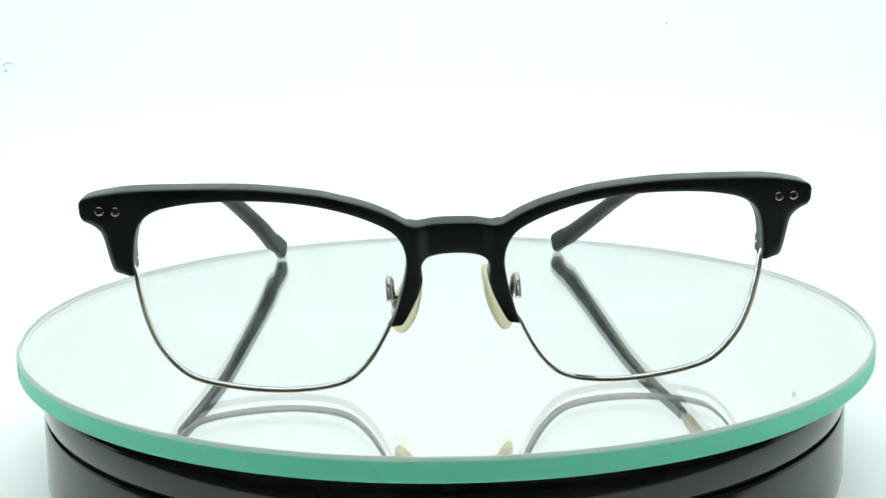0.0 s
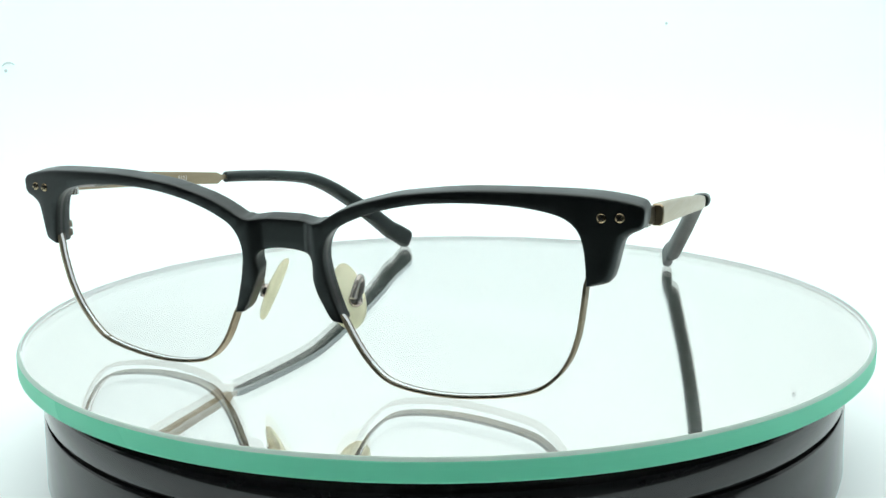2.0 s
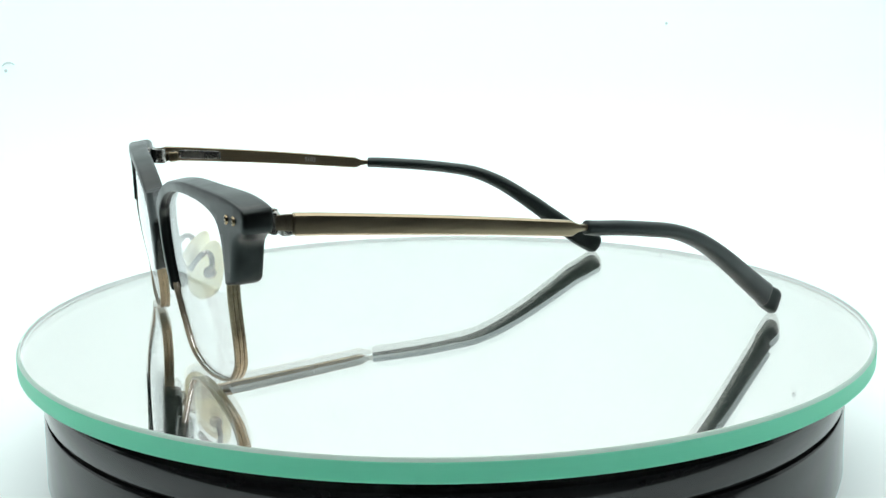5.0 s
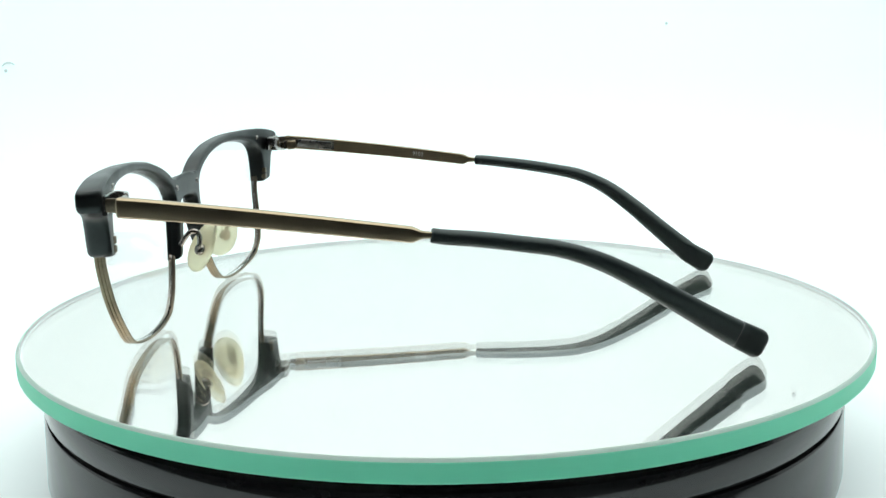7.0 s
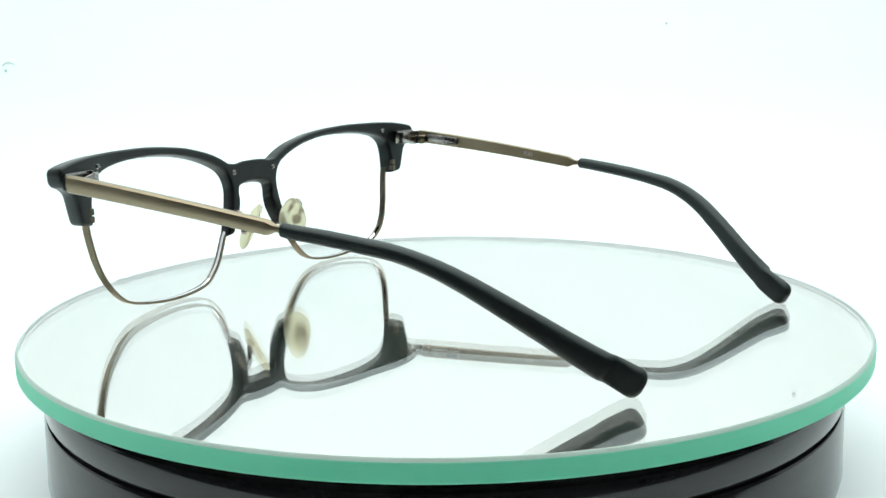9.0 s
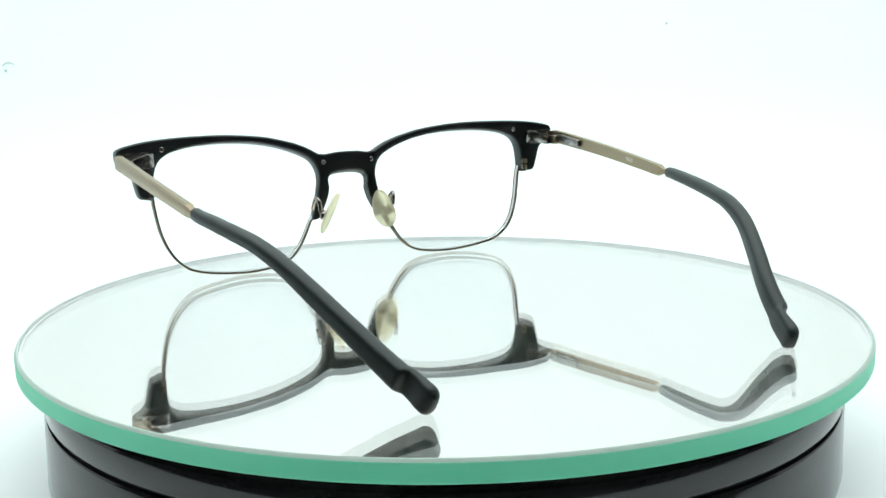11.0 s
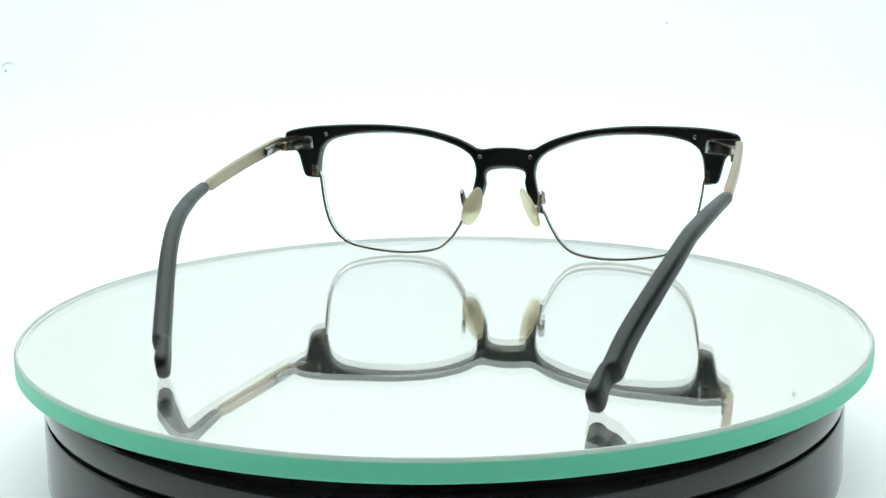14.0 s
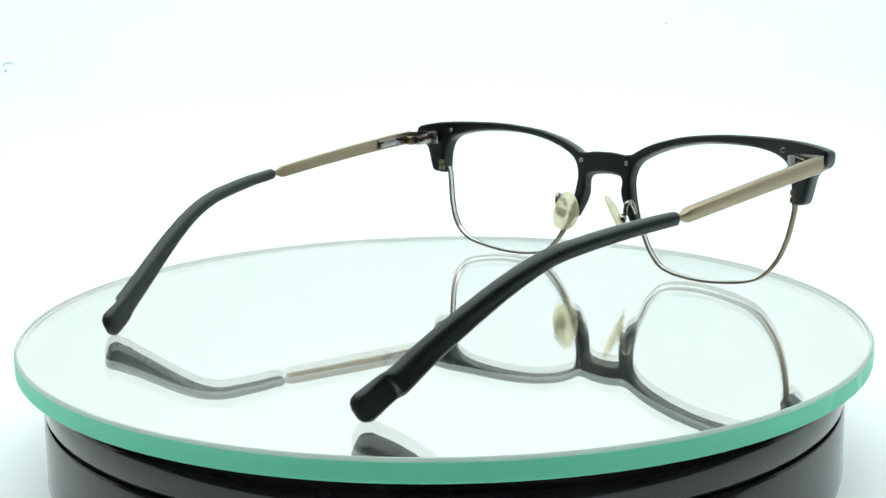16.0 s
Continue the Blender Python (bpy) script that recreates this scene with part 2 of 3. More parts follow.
def mirror_disc():
    root = tagged(new("mirror_disc"), "round thick mirror with a bright green ground glass edge", "mirror")
    R, T = DISC_R, DISC_T
    bm = bmesh.new()
    lathe(bm, [(0.01, 0), (R - 3, 0), (R - 0.8, 0), (R - 0.5, -0.1), (R - 0.08, -0.62), (R, -0.85), (R, -T + 0.35), (R - 0.3, -T), (R - 2, -T), (0.01, -T)], 192)
    body = part("glass", bm, SLAB, root, "clear float glass with a bright green ground edge", 12)
    body.data.materials.append(EDGE)
    body.data.materials.append(BEVEL)
    # added ring screens the green edge from inside, so the far rim looks pale
    bm = bmesh.new()
    lathe(bm, [(R - 0.95, -0.2), (R - 0.90, -0.2), (R - 0.90, -T + 0.2), (R - 0.95, -T + 0.2)], 160, closed=True)
    part("edge_blind", bm, EDGE_BLIND, root, "added white ring that hides the green edge from inside", 30)
    for f in body.data.polygons:
        c = f.center
        if math.hypot(c.x, c.y) > (R - 0.82) * MM:
            f.material_index = 2 if -0.7 * MM < c.z < 0 else 1
    bm = bmesh.new()
    lathe(bm, [(0.01, -T + 0.12), (R - 1.4, -T + 0.12), (R - 1.4, -T + 0.05), (0.01, -T + 0.05)], 128)
    part("silvering", bm, SILVER, root, "silvered back", 30)
    return root


DISC = mirror_disc()

# ---- eyeglasses. Millimetres: x along the front, y back along the temples, z up
SINK = -0.48


def front_y(x, z):
    """Depth of the front's face: wrapped round, leaning back at the bottom, less so at the ends."""
    flat = abs(x) / 70 * min(1, max(0, (z - 8) / 15))
    return -5.0 + 5.0 * (abs(x) / 66) ** 2.6 - 0.09 * (z - 38) * max(0.1, 1 - flat)


TOP_EDGE = [(-70.8, 38.6), (-70.0, 39.7), (-65.8, 40.7), (-59.7, 41.4), (-48.6, 41.7), (-37.7, 41.5), (-27.0, 40.4), (-21.8, 39.3), (-16.5, 37.8), (-12.3, 36.0),
            (-9.7, 34.5), (-8.1, 33.9), (-6.6, 33.85), (-3.5, 34.2)]
END_EDGE = [(-60.9, 24.9), (-63.2, 25.2), (-64.6, 25.6), (-65.2, 26.6), (-65.8, 28.8), (-66.3, 31.1), (-67.0, 33.2), (-68.6, 34.6), (-70.2, 35.4), (-70.7, 36.6)]
OPEN_EDGE = [(-12.5, 14.1), (-11.3, 17.8), (-10.3, 21.2), (-9.7, 24.0), (-9.4, 26.3), (-9.6, 28.5), (-10.4, 30.7), (-12.0, 32.6), (-14.5, 34.1), (-17.7, 35.5),
             (-21.9, 36.9), (-27.2, 38.1), (-32.5, 38.8), (-37.9, 39.1), (-43.3, 39.1), (-48.9, 38.8), (-53.4, 38.1), (-56.2, 37.3), (-58.3, 36.0), (-59.6, 34.2),
             (-60.3, 31.8), (-60.7, 28.5), (-60.9, 24.9)]
LOW_EDGE = [(-60.3, 20.1), (-59.4, 15.4), (-57.8, 10.9), (-55.6, 7.4), (-53.1, 4.95), (-50.5, 3.45), (-46.3, 2.3), (-40.7, 1.4), (-35.0, 0.92), (-29.3, 1.02),
            (-23.7, 1.8), (-20.2, 3.2), (-17.3, 5.9), (-15.4, 8.5), (-13.9, 11.2)]
NOSE_EDGE = [(0, 28.2), (-2.4, 28.1), (-4.9, 27.6), (-6.1, 26.7), (-6.5, 25.6), (-6.45, 24.2), (-6.3, 22.9), (-7.2, 20.1), (-8.6, 17.2), (-9.9, 14.9), (-10.5, 14.3)]


def offset_loop(pts, d):
    """Moves a counter-clockwise loop of 2D points inwards by d."""
    out, n = [], len(pts)
    for i in range(n):
        t = pts[(i + 1) % n] - pts[i - 1]
        t = Vector((t.x, t.y)).normalized()
        out.append(pts[i] + Vector((-t.y, t.x)) * d)
    return out


def even(pts, step):
    """Spaces the points of a loop evenly."""
    n = len(pts)
    seg = [(pts[(i + 1) % n] - pts[i]).length for i in range(n)]
    total = sum(seg)
    m = round(total / step)
    out, i, acc = [], 0, 0.0
    for k in range(m):
        s = total * k / m
        while acc + seg[i] < s:
            acc += seg[i]
            i += 1
        out.append(pts[i].lerp(pts[(i + 1) % n], (s - acc) / seg[i]))
    return out


def mirrored(p):
    return Vector((-p.x, p.y))


def brow_loop():
    half = spline(NOSE_EDGE, 4) + spline(OPEN_EDGE, 4)
    end = spline(END_EDGE, 4)[1:]
    top = spline(TOP_EDGE, 4)
    half = half + end + top          # from the bridge's underside round one half to the bridge's top
    other = [mirrored(p) for p in half[::-1]][:-1]
    loop = even(half + other, 0.55)
    area = sum(a.x * b.y - b.x * a.y for a, b in zip(loop, loop[1:] + loop[:1]))
    return loop if area > 0 else loop[::-1]


def bar_depth(x):
    """Depth of the brow bar at x, as a share of its full depth."""
    t = min(1, max(0, (abs(x) - 50) / 16))
    return 0.85 + 0.21 * t * t * (3 - 2 * t)


def climb(x):
    """How far the bar climbs towards its back, for each millimetre of depth."""
    return 0.16 - 0.11 * min(1, max(0, (abs(x) - 40) / 18))


def brow_bar(root):
    loop = brow_loop()
    depth = 5.3
    bm = bmesh.new()
    rings = []
    for y, inset, soft_inset, chamfer in ((0, 0.45, 1.5, 0.05), (0.08, 0.24, 1.15, 0.04), (0.24, 0.09, 0.80, 0.02), (0.46, 0.04, 0.5, 0), (0.75, 0, 0.25, 0),
                                          (1.15, 0, 0.08, 0), (1.6, 0, 0, 0), (depth - 1.1, 0, 0, 0), (depth - 0.65, 0.07, 0.1, 0),
                                          (depth - 0.3, 0.25, 0.3, 0), (depth - 0.08, 0.48, 0.5, 0), (depth, 0.75, 0.75, 0)):
        sharp, soft = offset_loop(loop, inset), offset_loop(loop, soft_inset)
        o = [p.lerp(q, min(1, max(0, (abs(c.x) - 61.8) / 3)) * min(1, max(0, (36.5 - c.y) / 3))) for p, q, c in zip(sharp, soft, loop)]
        row = []
        for i, p in enumerate(o):
            t = loop[(i + 1) % len(loop)] - loop[i - 1]
            rise = max(0.0, -t.x / t.length) ** 2 if p.y > 33 else 0.0     # the top edge has a broad chamfer
            up = climb(p.x) if abs(p.x) > 6.8 or p.y > 30 else 0.26
            arch = 0.15 * max(-0.5, 1 - (p.x / 5.5) ** 2) * y / depth if abs(p.x) < 7.5 and p.y > 33 else 0.0
            row.append((p.x, y, p.y - rise * chamfer + (up + ((0.14 if abs(p.x) > 9 else 0.2) - up) * math.sqrt(rise)) * y + arch))
        rings.append(row)
    vs = loft(bm, rings, cap=False)
    for row in (vs[0], vs[-1]):
        bmesh.ops.triangle_fill(bm, use_beauty=True, edges=[bm.edges.get((row[i], row[(i + 1) % len(row)])) for i in range(len(row))])
    for k in range(-34, 35):
        g = list(bm.verts) + list(bm.edges) + list(bm.faces)
        bmesh.ops.bisect_plane(bm, geom=g, plane_co=(k * 2, 0, 0), plane_no=(1, 0, 0), dist=0.002)
    for k in range(-20, 21):
        g = list(bm.verts) + list(bm.edges) + list(bm.faces)
        bmesh.ops.bisect_plane(bm, geom=g, plane_co=(k * 0.4 + 0.1, 0, 0), plane_no=(1, 0, 0), dist=0.002)
    for k in range(8, 21):
        g = list(bm.verts) + list(bm.edges) + list(bm.faces)
        bmesh.ops.bisect_plane(bm, geom=g, plane_co=(0, 0, k * 2), plane_no=(0, 0, 1), dist=0.002)
    for v in bm.verts:
        # the bar is deepest at its ends
        x, z = v.co.x, v.co.z
        t = min(1, max(0, (abs(x) - 4.6) / 3.2))
        back = 1.25 * (1 - t * t * (3 - 2 * t)) * (1 - v.co.y / depth)       # the bridge stands back between the lenses
        v.co.y = front_y(x, z) + v.co.y * bar_depth(x) + back
    return part("brow_bar", bm, BLACK, root, "matte black acetate brow bar", 24)


def rivet(name, parent, x, y, z, r, m, out, label, slots=2):
    """A low domed head with crossed slots; out: -1 faces the front, 1 the back."""
    bm = bmesh.new()
    seg = 18
    rings = []
    for rad, h in ((r, -0.3), (r, 0.10), (r * 0.86, 0.24), (r * 0.55, 0.30)):
        rings.append([(x + rad * math.cos(2 * math.pi * k / seg), y + out * h, z + rad * math.sin(2 * math.pi * k / seg)) for k in range(seg)])
    vs = loft(bm, rings)
    ob = part(name, bm, m, parent, label, 50)
    # thin near-black bars on the head stand for shade in cut slots
    bm = bmesh.new()
    for a in (35, 125)[:slots]:
        cube = box(bm, -r * 0.72, r * 0.72, -0.05, 0.05, -r * 0.13, r * 0.13)
        bmesh.ops.rotate(bm, verts=cube, cent=(0, 0, 0), matrix=Matrix.Rotation(radians(a), 3, "Y"))
        bmesh.ops.translate(bm, verts=cube, vec=(x, y + out * 0.29, z))
    part("slot", bm, GAP_BLACK, ob)
    return ob


def under_brow(p):
    """1 where the rim runs in the brow bar's groove, 0 where it is free."""
    return min(1, max(0, (p.y - (25 if p.x < -36 else 14)) / 3))


def lean(p, y):
    """The groove climbs towards the back as the bar does."""
    return climb(p.x) * y * min(1, max(0, (p.y - 12) / 18))


def rim_path(side):
    pts = even(spline(OPEN_EDGE + LOW_EDGE, 5, closed=True), 0.7)
    area = sum(a.x * b.y - b.x * a.y for a, b in zip(pts, pts[1:] + pts[:1]))
    pts = pts if area > 0 else pts[::-1]
    out = offset_loop(pts, -1.0)
    return [p.lerp(q, under_brow(p)) for p, q in zip(pts, out)]


def rim(root, side):
    """Flat bronze band round the lens, with two fine grooves along its outside."""
    pts = rim_path(side)
    prof = [(0.62, 0.58), (0.25, 0.50), (0.04, 0.62), (0.0, 0.80), (0.0, 1.40), (0.16, 1.52), (0.16, 1.64), (0.0, 1.76), (0.0, 2.30),
            (0.16, 2.42), (0.16, 2.54), (0.0, 2.66), (0.0, 3.15), (0.10, 3.30), (0.30, 3.38), (0.62, 3.35)]
    prof = [(d, 0.5 + (y - 0.5) * 0.86) for d, y in prof]
    loops = {}
    for d, _ in prof:
        loops[d] = offset_loop(pts, d)
    rings = []
    for i, p in enumerate(pts):
        row = []
        for d, y in prof:
            q = loops[d][i]
            row.append((side * -q.x, front_y(q.x, q.y) + y, q.y + lean(p, y)))
        rings.append(row)
    bm = bmesh.new()
    loft(bm, rings, closed=True)
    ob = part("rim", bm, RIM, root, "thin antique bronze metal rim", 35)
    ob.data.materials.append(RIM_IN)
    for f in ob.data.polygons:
        if f.index % len(prof) == len(prof) - 1:      # inner wall against the lens in the darker bronze
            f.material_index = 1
    return ob


def lens(root, side):
    loop = offset_loop(rim_path(side), 0.66)
    cx = sum(p.x for p in loop) / len(loop)
    cz = sum(p.y for p in loop) / len(loop)
    bm = bmesh.new()
    steps = (1.0, 0.8, 0.6, 0.4, 0.2)

    def side_rings(base, sag):
        out = []
        for s in steps:
            row = []
            for p in loop:
                x, z = cx + (p.x - cx) * s, cz + (p.y - cz) * s
                row.append((side * -x, front_y(x, z) + base + sag * (((x - cx) ** 2 + (z - cz) ** 2) / 700 - 0.5), z + lean(p, base) * s))
            out.append(row)
        return out
    f, b = side_rings(1.1, 0.4), side_rings(2.4, 0.4)
    rows = f[::-1] + b
    vs = loft(bm, rows, cap=False)
    for row, y in ((vs[0], 1.1), (vs[-1], 2.4)):
        c = bm.verts.new((side * -cx, front_y(cx, cz) + y - 0.2, cz))
        for i in range(len(row)):
            bm.faces.new((row[i], row[(i + 1) % len(row)], c))
    ob = part("lens", bm, LENS, root, "clear coated demo lens", 30)
    ob.visible_shadow = False
    return ob


def nose_pad(root, side):
    """Rounded silicone pad, thin at its edges, turned towards the nose."""
    bm = bmesh.new()
    rings = []
    n = 28
    for k in range(9):
        u = -1 + k / 4
        w = math.sqrt(max(0.0, 1 - abs(u) ** 2.6))
        w = max(w, 0.12)
        row = []
        for j in range(n):
            a = 2 * math.pi * j / n
            taper = 1 + 0.22 * -math.sin(a)
            row.append(Vector((u * 1.25 - 0.35 * (math.cos(a) * 0 + (math.sin(a) * w) ** 2), 4.0 * w * math.cos(a) * taper, 7.0 * w * math.sin(a))))
        rings.append(row)
    loft(bm, rings)
    m = Matrix.Translation((9.0, 6.1, 17.6)) @ Matrix.Rotation(radians(-31), 4, "Z") @ Matrix.Rotation(radians(-25), 4, "Y") @ Matrix.Rotation(radians(-8), 4, "X")
    bmesh.ops.transform(bm, matrix=m, verts=bm.verts)
    if side < 0:
        bmesh.ops.scale(bm, vec=(-1, 1, 1), verts=bm.verts)
    pad = part("nose_pad", bm, PAD, root, "cream silicone nose pad", 60)
    # curved wire arm from the rim up and back to the pad's box
    bm = bmesh.new()
    arm = spline([(12.6, 1.6, 18.4), (12.7, 3.0, 20.4), (12.7, 4.6, 21.9), (12.4, 5.9, 21.7), (12.2, 6.5, 20.2), (11.9, 6.3, 18.4), (11.2, 6.0, 17.1)], 5)
    tube(bm, [(side * p.x, p.y, p.z) for p in arm], 0.66, 9)
    a = part("pad_arm", bm, DARKSTEEL, root, "curved dark metal pad arm", 60)
    bm = bmesh.new()
    # round cup on the pad's back, with the screw in its open face
    turn = Matrix.Translation((side * 10.9, 6.0, 17.0)) @ Matrix.Rotation(radians(side * -31), 4, "Z") @ Matrix.Rotation(radians(side * 69), 4, "Y")
    rings = [[turn @ Vector((r * math.cos(2 * math.pi * k / 20), r * math.sin(2 * math.pi * k / 20), z)) for k in range(20)]
             for r, z in ((1.30, -0.9), (1.50, -0.7), (1.55, 0.1), (1.42, 0.6), (1.1, 0.85), (0.9, 0.7))]
    loft(bm, rings)
    part("pad_box", bm, DARKSTEEL, a, "round metal cup that holds the pad")
    bm = bmesh.new()
    rings = [[turn @ Vector((r * math.cos(2 * math.pi * k / 14), r * math.sin(2 * math.pi * k / 14), z)) for k in range(14)]
             for r, z in ((0.72, 0.5), (0.72, 0.95), (0.55, 1.12), (0.2, 1.16))]
    loft(bm, rings)
    part("pad_screw", bm, STEEL, a)
    return pad


def hinge(root, side):
    """A strap folded on itself behind the brow bar, a knuckle at the temple and its screw."""
    def strap(bm, path, heights, thick):
        rings = []
        for i, p in enumerate(path):
            t = (path[min(i + 1, len(path) - 1)] - path[max(i - 1, 0)]).normalized()
            u = t.cross(Vector((0, 0, 1))).normalized()
            f = i / (len(path) - 1) * (len(heights) - 1)
            k = min(int(f), len(heights) - 2)
            h = heights[k] + (heights[k + 1] - heights[k]) * (f - k)
            rings.append([(side * (p.x + u.x * c), p.y + u.y * c, p.z + d) for c, d in round_rect(thick, h, 0.25, 2)])
        loft(bm, rings)
    bm = bmesh.new()
    strap(bm, spline([(70.0, 6.7, 37.0), (68.0, 6.2, 37.0), (65.0, 5.6, 37.0), (63.2, 5.4, 37.0), (62.0, 5.7, 37.0), (61.4, 6.9, 36.9), (62.0, 8.1, 36.8), (63.6, 8.5, 36.7)], 5),
          (3.9, 3.9, 3.9), 1.0)
    h = part("hinge", bm, STEEL, root, "dark metal spring hinge with a folded strap", 40)
    bm = bmesh.new()
    strap(bm, spline([(63.5, 8.5, 36.7), (65.4, 8.6, 36.3), (67.0, 8.7, 35.9), (68.2, 9.0, 35.8), (68.9, 9.8, 35.9), (69.3, 10.8, 36.2), (69.3, 13.6, 36.4)], 5),
          (3.6, 3.0, 2.7, 2.5), 0.9)
    part("strap", bm, STEEL, h, "bent steel strap")
    # stout plate from the bar's end to the temple
    bm = bmesh.new()
    strap(bm, spline([(69.3, 5.6, 37.1), (69.6, 7.4, 37.1), (70.0, 9.0, 37.1), (70.4, 10.6, 37.0)], 4), (2.6, 2.9, 3.2), 0.9)
    part("end_plate", bm, RIM_IN, h, "bronze plate between bar and temple")
    bm = bmesh.new()
    rows = []
    for y, zc, k in ((10.6, 35.9, 0.75), (11.0, 35.9, 1), (12.8, 36.0, 1), (13.3, 36.1, 0.75)):
        rows.append([(side * (68.6 + c * k), y, zc + d * k) for c, d in round_rect(1.9, 2.9, 0.5, 3)])
    loft(bm, rows)
    part("knuckle", bm, RIM, h)
    bm = bmesh.new()
    bmesh.ops.create_cone(bm, cap_ends=True, segments=16, radius1=0.75, radius2=0.6, depth=0.5, matrix=Matrix.Translation((side * 68.6, 11.9, 37.5)))
    part("hinge_screw", bm, STEEL, h)
    # small clamp block that closes the rim under the end piece
    bm = bmesh.new()
    box(bm, 60.8, 62.4, 3.6, 5.0, 26.0, 27.6, 0.2)
    box(bm, 60.8, 62.4, 3.6, 5.0, 27.9, 29.5, 0.2)
    for v in bm.verts:
        v.co.x *= side
    part("rim_clamp", bm, RIM_IN, root, "dark metal clamp that closes the rim", 40)
    return h


SLEEVE = {1: [(67.1, 71.2, 30.8), (66.5, 74, 30.4), (65.2, 80, 29.8), (63.2, 88, 28.6), (61.0, 96, 27.1), (58.6, 104, 24.2), (55.8, 112, 19.9), (52.7, 120, 14.9), (49.5, 127.6, 10.0), (47.0, 133.2, 6.5), (44.5, 138.6, 3.4)],
          -1: [(67.0, 71.6, 31.1), (66.3, 74, 31.0), (64.8, 80, 30.5), (62.9, 88, 29.7), (61.0, 96, 28.6), (59.0, 104, 27.0), (56.6, 112, 23.5), (53.1, 120, 18.0), (49.3, 128, 11.6), (47.2, 134, 6.9), (45.1, 140.2, 3.1)]}


def temple_x(side, y):
    """Distance of the metal temple's middle from the mid-plane."""
    t = (y - 9) / 62
    start = 70.4 if side < 0 else 71.0
    return start + (SLEEVE[side][0][0] - start) * t + 0.55 * math.sin(math.pi * min(1, max(0, t)))


def bar_z(side, y):
    """Height of the metal temple's middle: a straight fall with a slight crown."""
    t = min(1, max(0, (y - 10.9) / 56.5))
    return 36.85 + (SLEEVE[side][0][2] + 0.2 - 36.85) * t + 0.3 * math.sin(math.pi * t) - 0.15 * max(0, (y - 67.4) / 5)


LETTER_X = temple_x(-1, 52.9) - 0.955 - 0.02
LETTER_TURN = math.degrees(math.atan((temple_x(-1, 51) - temple_x(-1, 55)) / 4))


def temple(root, side):
    end = Vector(SLEEVE[side][0])
    # flat metal bar: outline heights along its length, chamfered outer edges, pinched to a neck
    bm = bmesh.new()
    rows = []
    size = [(9.7, 3.6, 1.6), (10.0, 4.0, 2.0)] + [(10.9 + 55.5 * k / 14, 4.05 - 0.85 * k / 14, 2.0 - 0.1 * k / 14) for k in range(1, 15)]
    size += [(67.4, 3.1, 1.85), (69.1, 1.6, 1.3), (70.6, 1.3, 1.2), (72.5, 1.2, 1.1)]
    for y, h, w in size:
        x = temple_x(side, y)
        zc = bar_z(side, y)
        c = 0.19 * h / 2
        prof = [(w / 2, h / 2 - c), (w * 0.24, h / 2), (-w / 2 + 0.15, h / 2), (-w / 2, h / 2 - 0.15), (-w / 2, -h / 2 + 0.15), (-w / 2 + 0.15, -h / 2), (w * 0.24, -h / 2), (w / 2, -h / 2 + c),
                (w / 2 + 0.10, -h / 5), (w / 2 + 0.13, 0), (w / 2 + 0.10, h / 5)]
        rows.append([(side * (x + a), y, zc + b) for a, b in prof])
    loft(bm, rows)
    ob = part("temple", bm, BRONZE, root, "brushed antique bronze metal temple", 28)
    # spring box on the inside
    bm = bmesh.new()
    rows = []
    for y in (13.5, 14.0, 25.2, 25.7):
        zc = bar_z(side, y)
        x = temple_x(side, y) - 0.9
        k = 0.8 if y in (13.5, 25.7) else 1
        rows.append([(side * (x - 0.35 + a * k), y, zc + b * k) for a, b in round_rect(1.5, 2.5, 0.35, 2)])
    loft(bm, rows)
    part("spring_box", bm, STEEL, ob, "pale metal spring box", 35)
    # sleeve
    ctrl = SLEEVE[side]
    path = spline(ctrl, 14)
    n = len(path)
    rings = []
    for i, p in enumerate(path):
        s = i / (n - 1)
        t = (path[min(i + 1, n - 1)] - path[max(i - 1, 0)]).normalized()
        across = Vector((1, 0.32, 0))
        across = (across - t * across.dot(t)).normalized()
        up = across.cross(t).normalized()
        if up.z < 0:
            up = -up
        h = 3.0 + 0.25 * min(1, s / 0.4) + 3.2 * max(0, (s - 0.4) / 0.6) ** 1.1
        w = 2.9 + 0.9 * min(1, s / 0.35) - 0.15 * max(0, (s - 0.35) / 0.65)
        p = p + across * 0.45 * math.sin(math.pi * min(1, s / 0.75))
        shift = 0.0
        if s > 0.90:                     # scooped outer side before the rounded foot
            k = (s - 0.90) / 0.10
            on, off = min(1, k / 0.22), min(1, max(0, (k - 0.35) / 0.6))
            cut = 0.42 * w * on * on * (3 - 2 * on) * (1 - 0.5 * off * off * (3 - 2 * off))
            w -= cut
            shift = -cut / 2
        prof = round_rect(w, h, min(w, h) * (0.44 + 0.04 * max(0, (s - 0.8) / 0.2)), 4)
        rings.append([p + across * (a + shift) + up * b for a, b in prof])
    first, last = rings[0], rings[-1]
    c0 = sum((Vector(q) for q in first), Vector()) / len(first)
    c1 = sum((Vector(q) for q in last), Vector()) / len(last)
    t1 = (path[-1] - path[-2]).normalized()
    head = [c0 + (q - c0) * 0.88 - (path[1] - path[0]).normalized() * 0.25 for q in first]
    tail = [[c1 + (q - c1) * k + t1 * d for q in last] for k, d in ((0.97, 0.5), (0.89, 1.1), (0.72, 1.65), (0.42, 2.0))]
    bm = bmesh.new()
    loft(bm, [[(side * q.x, q.y, max(q.z, -SINK)) for q in r] for r in [head] + rings + tail])
    part("temple_tip", bm, TIP, ob, "matte black curved temple tip", 40)
    return ob


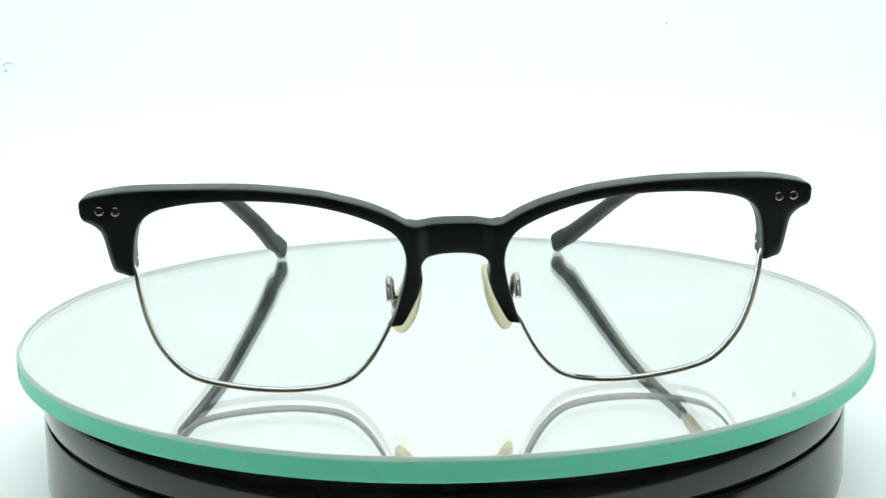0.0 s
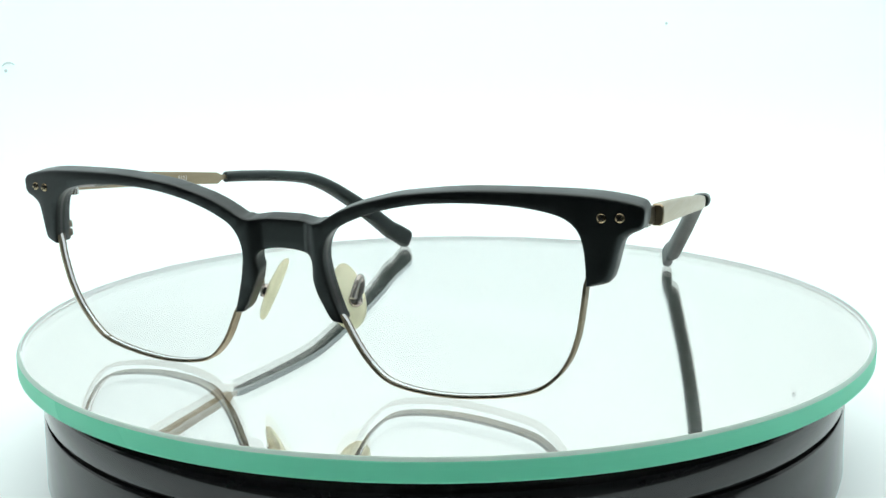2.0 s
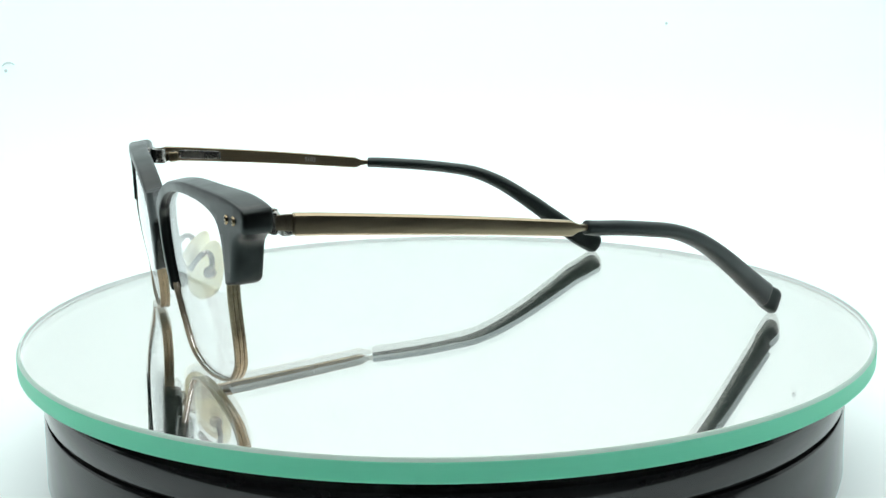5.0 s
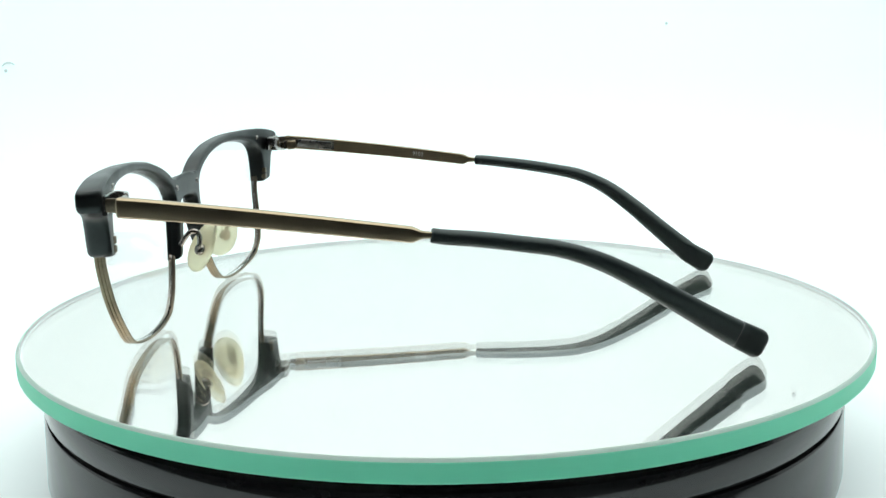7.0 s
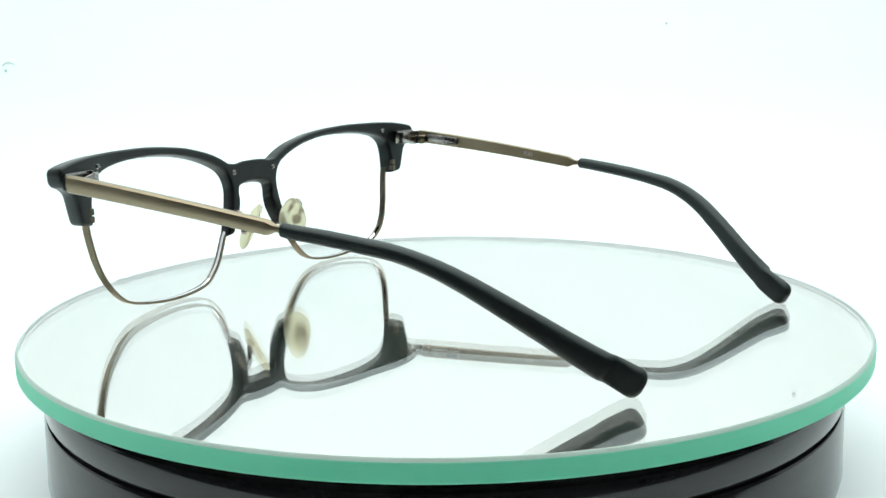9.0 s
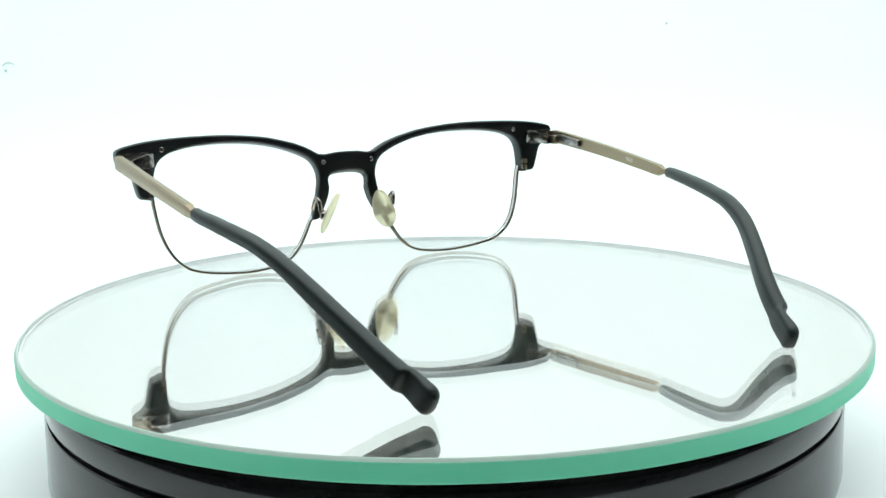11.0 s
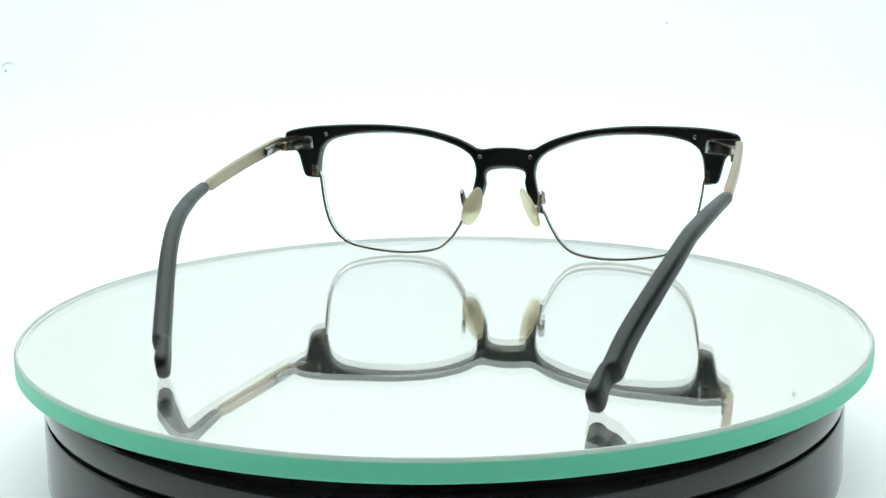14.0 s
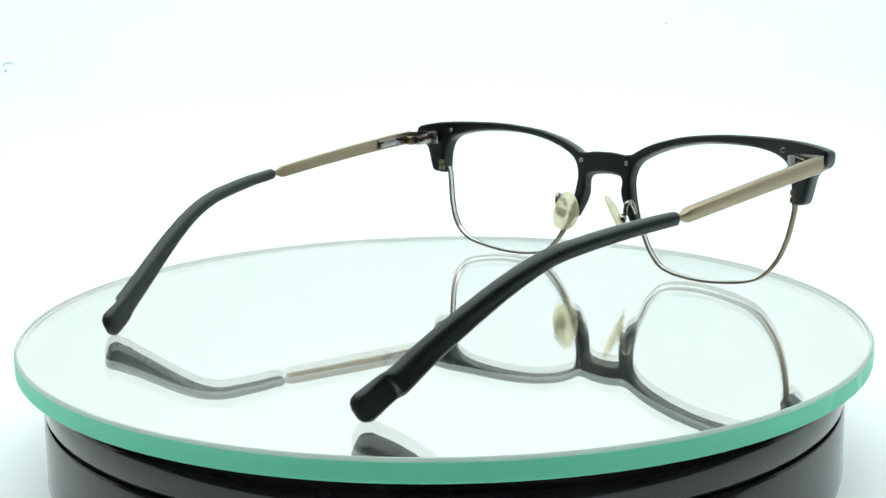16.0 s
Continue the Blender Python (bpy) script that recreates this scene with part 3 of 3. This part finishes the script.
def lettering(root):
    """The model number on the inside of one temple, and plain bars beside it."""
    cu = bpy.data.curves.new("lettering", "FONT")
    cu.body = "9103"
    cu.size = 1.75 * MM
    cu.extrude = 0.03 * MM
    cu.align_x, cu.align_y = "CENTER", "CENTER"
    tmp = bpy.data.objects.new("lettering", cu)
    scene.collection.objects.link(tmp)
    me = bpy.data.meshes.new_from_object(tmp.evaluated_get(bpy.context.evaluated_depsgraph_get()))
    bpy.data.objects.remove(tmp)
    me.materials.clear()
    me.materials.append(PRINT)
    ob = new("lettering", me)
    ob.parent = root
    ob.matrix_basis = Matrix.Translation((-LETTER_X * MM, 52.9 * MM, bar_z(-1, 52.9) * MM)) @ Matrix.Rotation(radians(-LETTER_TURN), 4, "Z") @ Matrix.Rotation(radians(-7.3), 4, "X") @ Matrix.Rotation(radians(90), 4, "Z") @ Matrix.Rotation(radians(90), 4, "X")
    tagged(ob, label="pale printed model number")
    return ob


def dust_specks():
    """Soft grey specks on the backdrop, some in place of dust on the camera's sensor."""
    # last three are out of view: mirrored in the disc they mimic sensor dust
    for x, z, r in ((-0.287, 0.0525, 0.0012), (0.1476, 0.0772, 0.001), (0.243, 0.176, 0.0016), (-0.079, 0.186, 0.0009), (0.108, 0.137, 0.0008)):
        bm = bmesh.new()
        rings = []
        for rad, d in ((r, 0.0), (r * 0.8, 0.0003), (r * 0.4, 0.0004)):
            rings.append([(x + rad * (1 + 0.2 * noise.noise((x * 90 + k, z, 0))) * math.cos(2 * math.pi * k / 12), 0.4498 - d, z + rad * math.sin(2 * math.pi * k / 12)) for k in range(12)])
        loft(bm, rings)
        tagged(part("dust_speck", bm, SPECK, scale=1), "tiny grey speck added on the white backdrop", "dust", group="specks on the backdrop")


def lint_fibre():
    """A short bent fibre that clings to the backdrop."""
    bm = bmesh.new()
    tube(bm, spline([(-0.2889, 0.4496, 0.0553), (-0.2877, 0.4496, 0.0568), (-0.2854, 0.4496, 0.0577), (-0.2828, 0.4496, 0.0574), (-0.281, 0.4496, 0.0563)], 5), lambda s: 0.0006 * (0.6 + 0.4 * math.sin(math.pi * s)), 8)
    tagged(part("lint_fibre", bm, SPECK, scale=1), "short bent grey lint fibre on the white backdrop", "lint")


def eyeglasses():
    root = tagged(new("eyeglasses"), "black browline eyeglasses with bronze rims, standing open on the mirror", "eyeglasses")
    bar = brow_bar(root)
    for side in (-1, 1):
        for x, z in ((66.6, 37.5), (63.5, 37.4)):
            rivet("rivet", bar, side * x, front_y(x, z) - 0.02, z, 0.9, BRASS, -1, "small brass rivet with crossed slots")
        for x, z in ((57.8, 39.3), (8.0, 32.3)):
            y = front_y(x, z) + 5.3 * bar_depth(x) + 0.02
            rivet("rivet", bar, side * x, y, z, 0.72, STEEL, 1, "tiny silver screw head", 1)
        rim(root, side)
        lens(root, side)
        nose_pad(root, side)
        hinge(root, side)
        t = temple(root, side)
        if side < 0:
            lettering(t)
    return root


GLASSES = eyeglasses()
dust_specks()
lint_fibre()


# ---- what moves
def motions():
    rows, disc = [], []
    for k in range(33):
        t = k * 0.5
        turn = Matrix.Rotation(radians(-SPIN * t), 4, "Z")
        rows.append((t, turn @ pose(0.00199, -0.06737, SINK * MM, 0, 0, 3.8615)))
        disc.append((t, turn @ pose(0.0002, 0.00023, 0)))
    walk(GLASSES, rows)
    walk(DISC, disc)


motions()
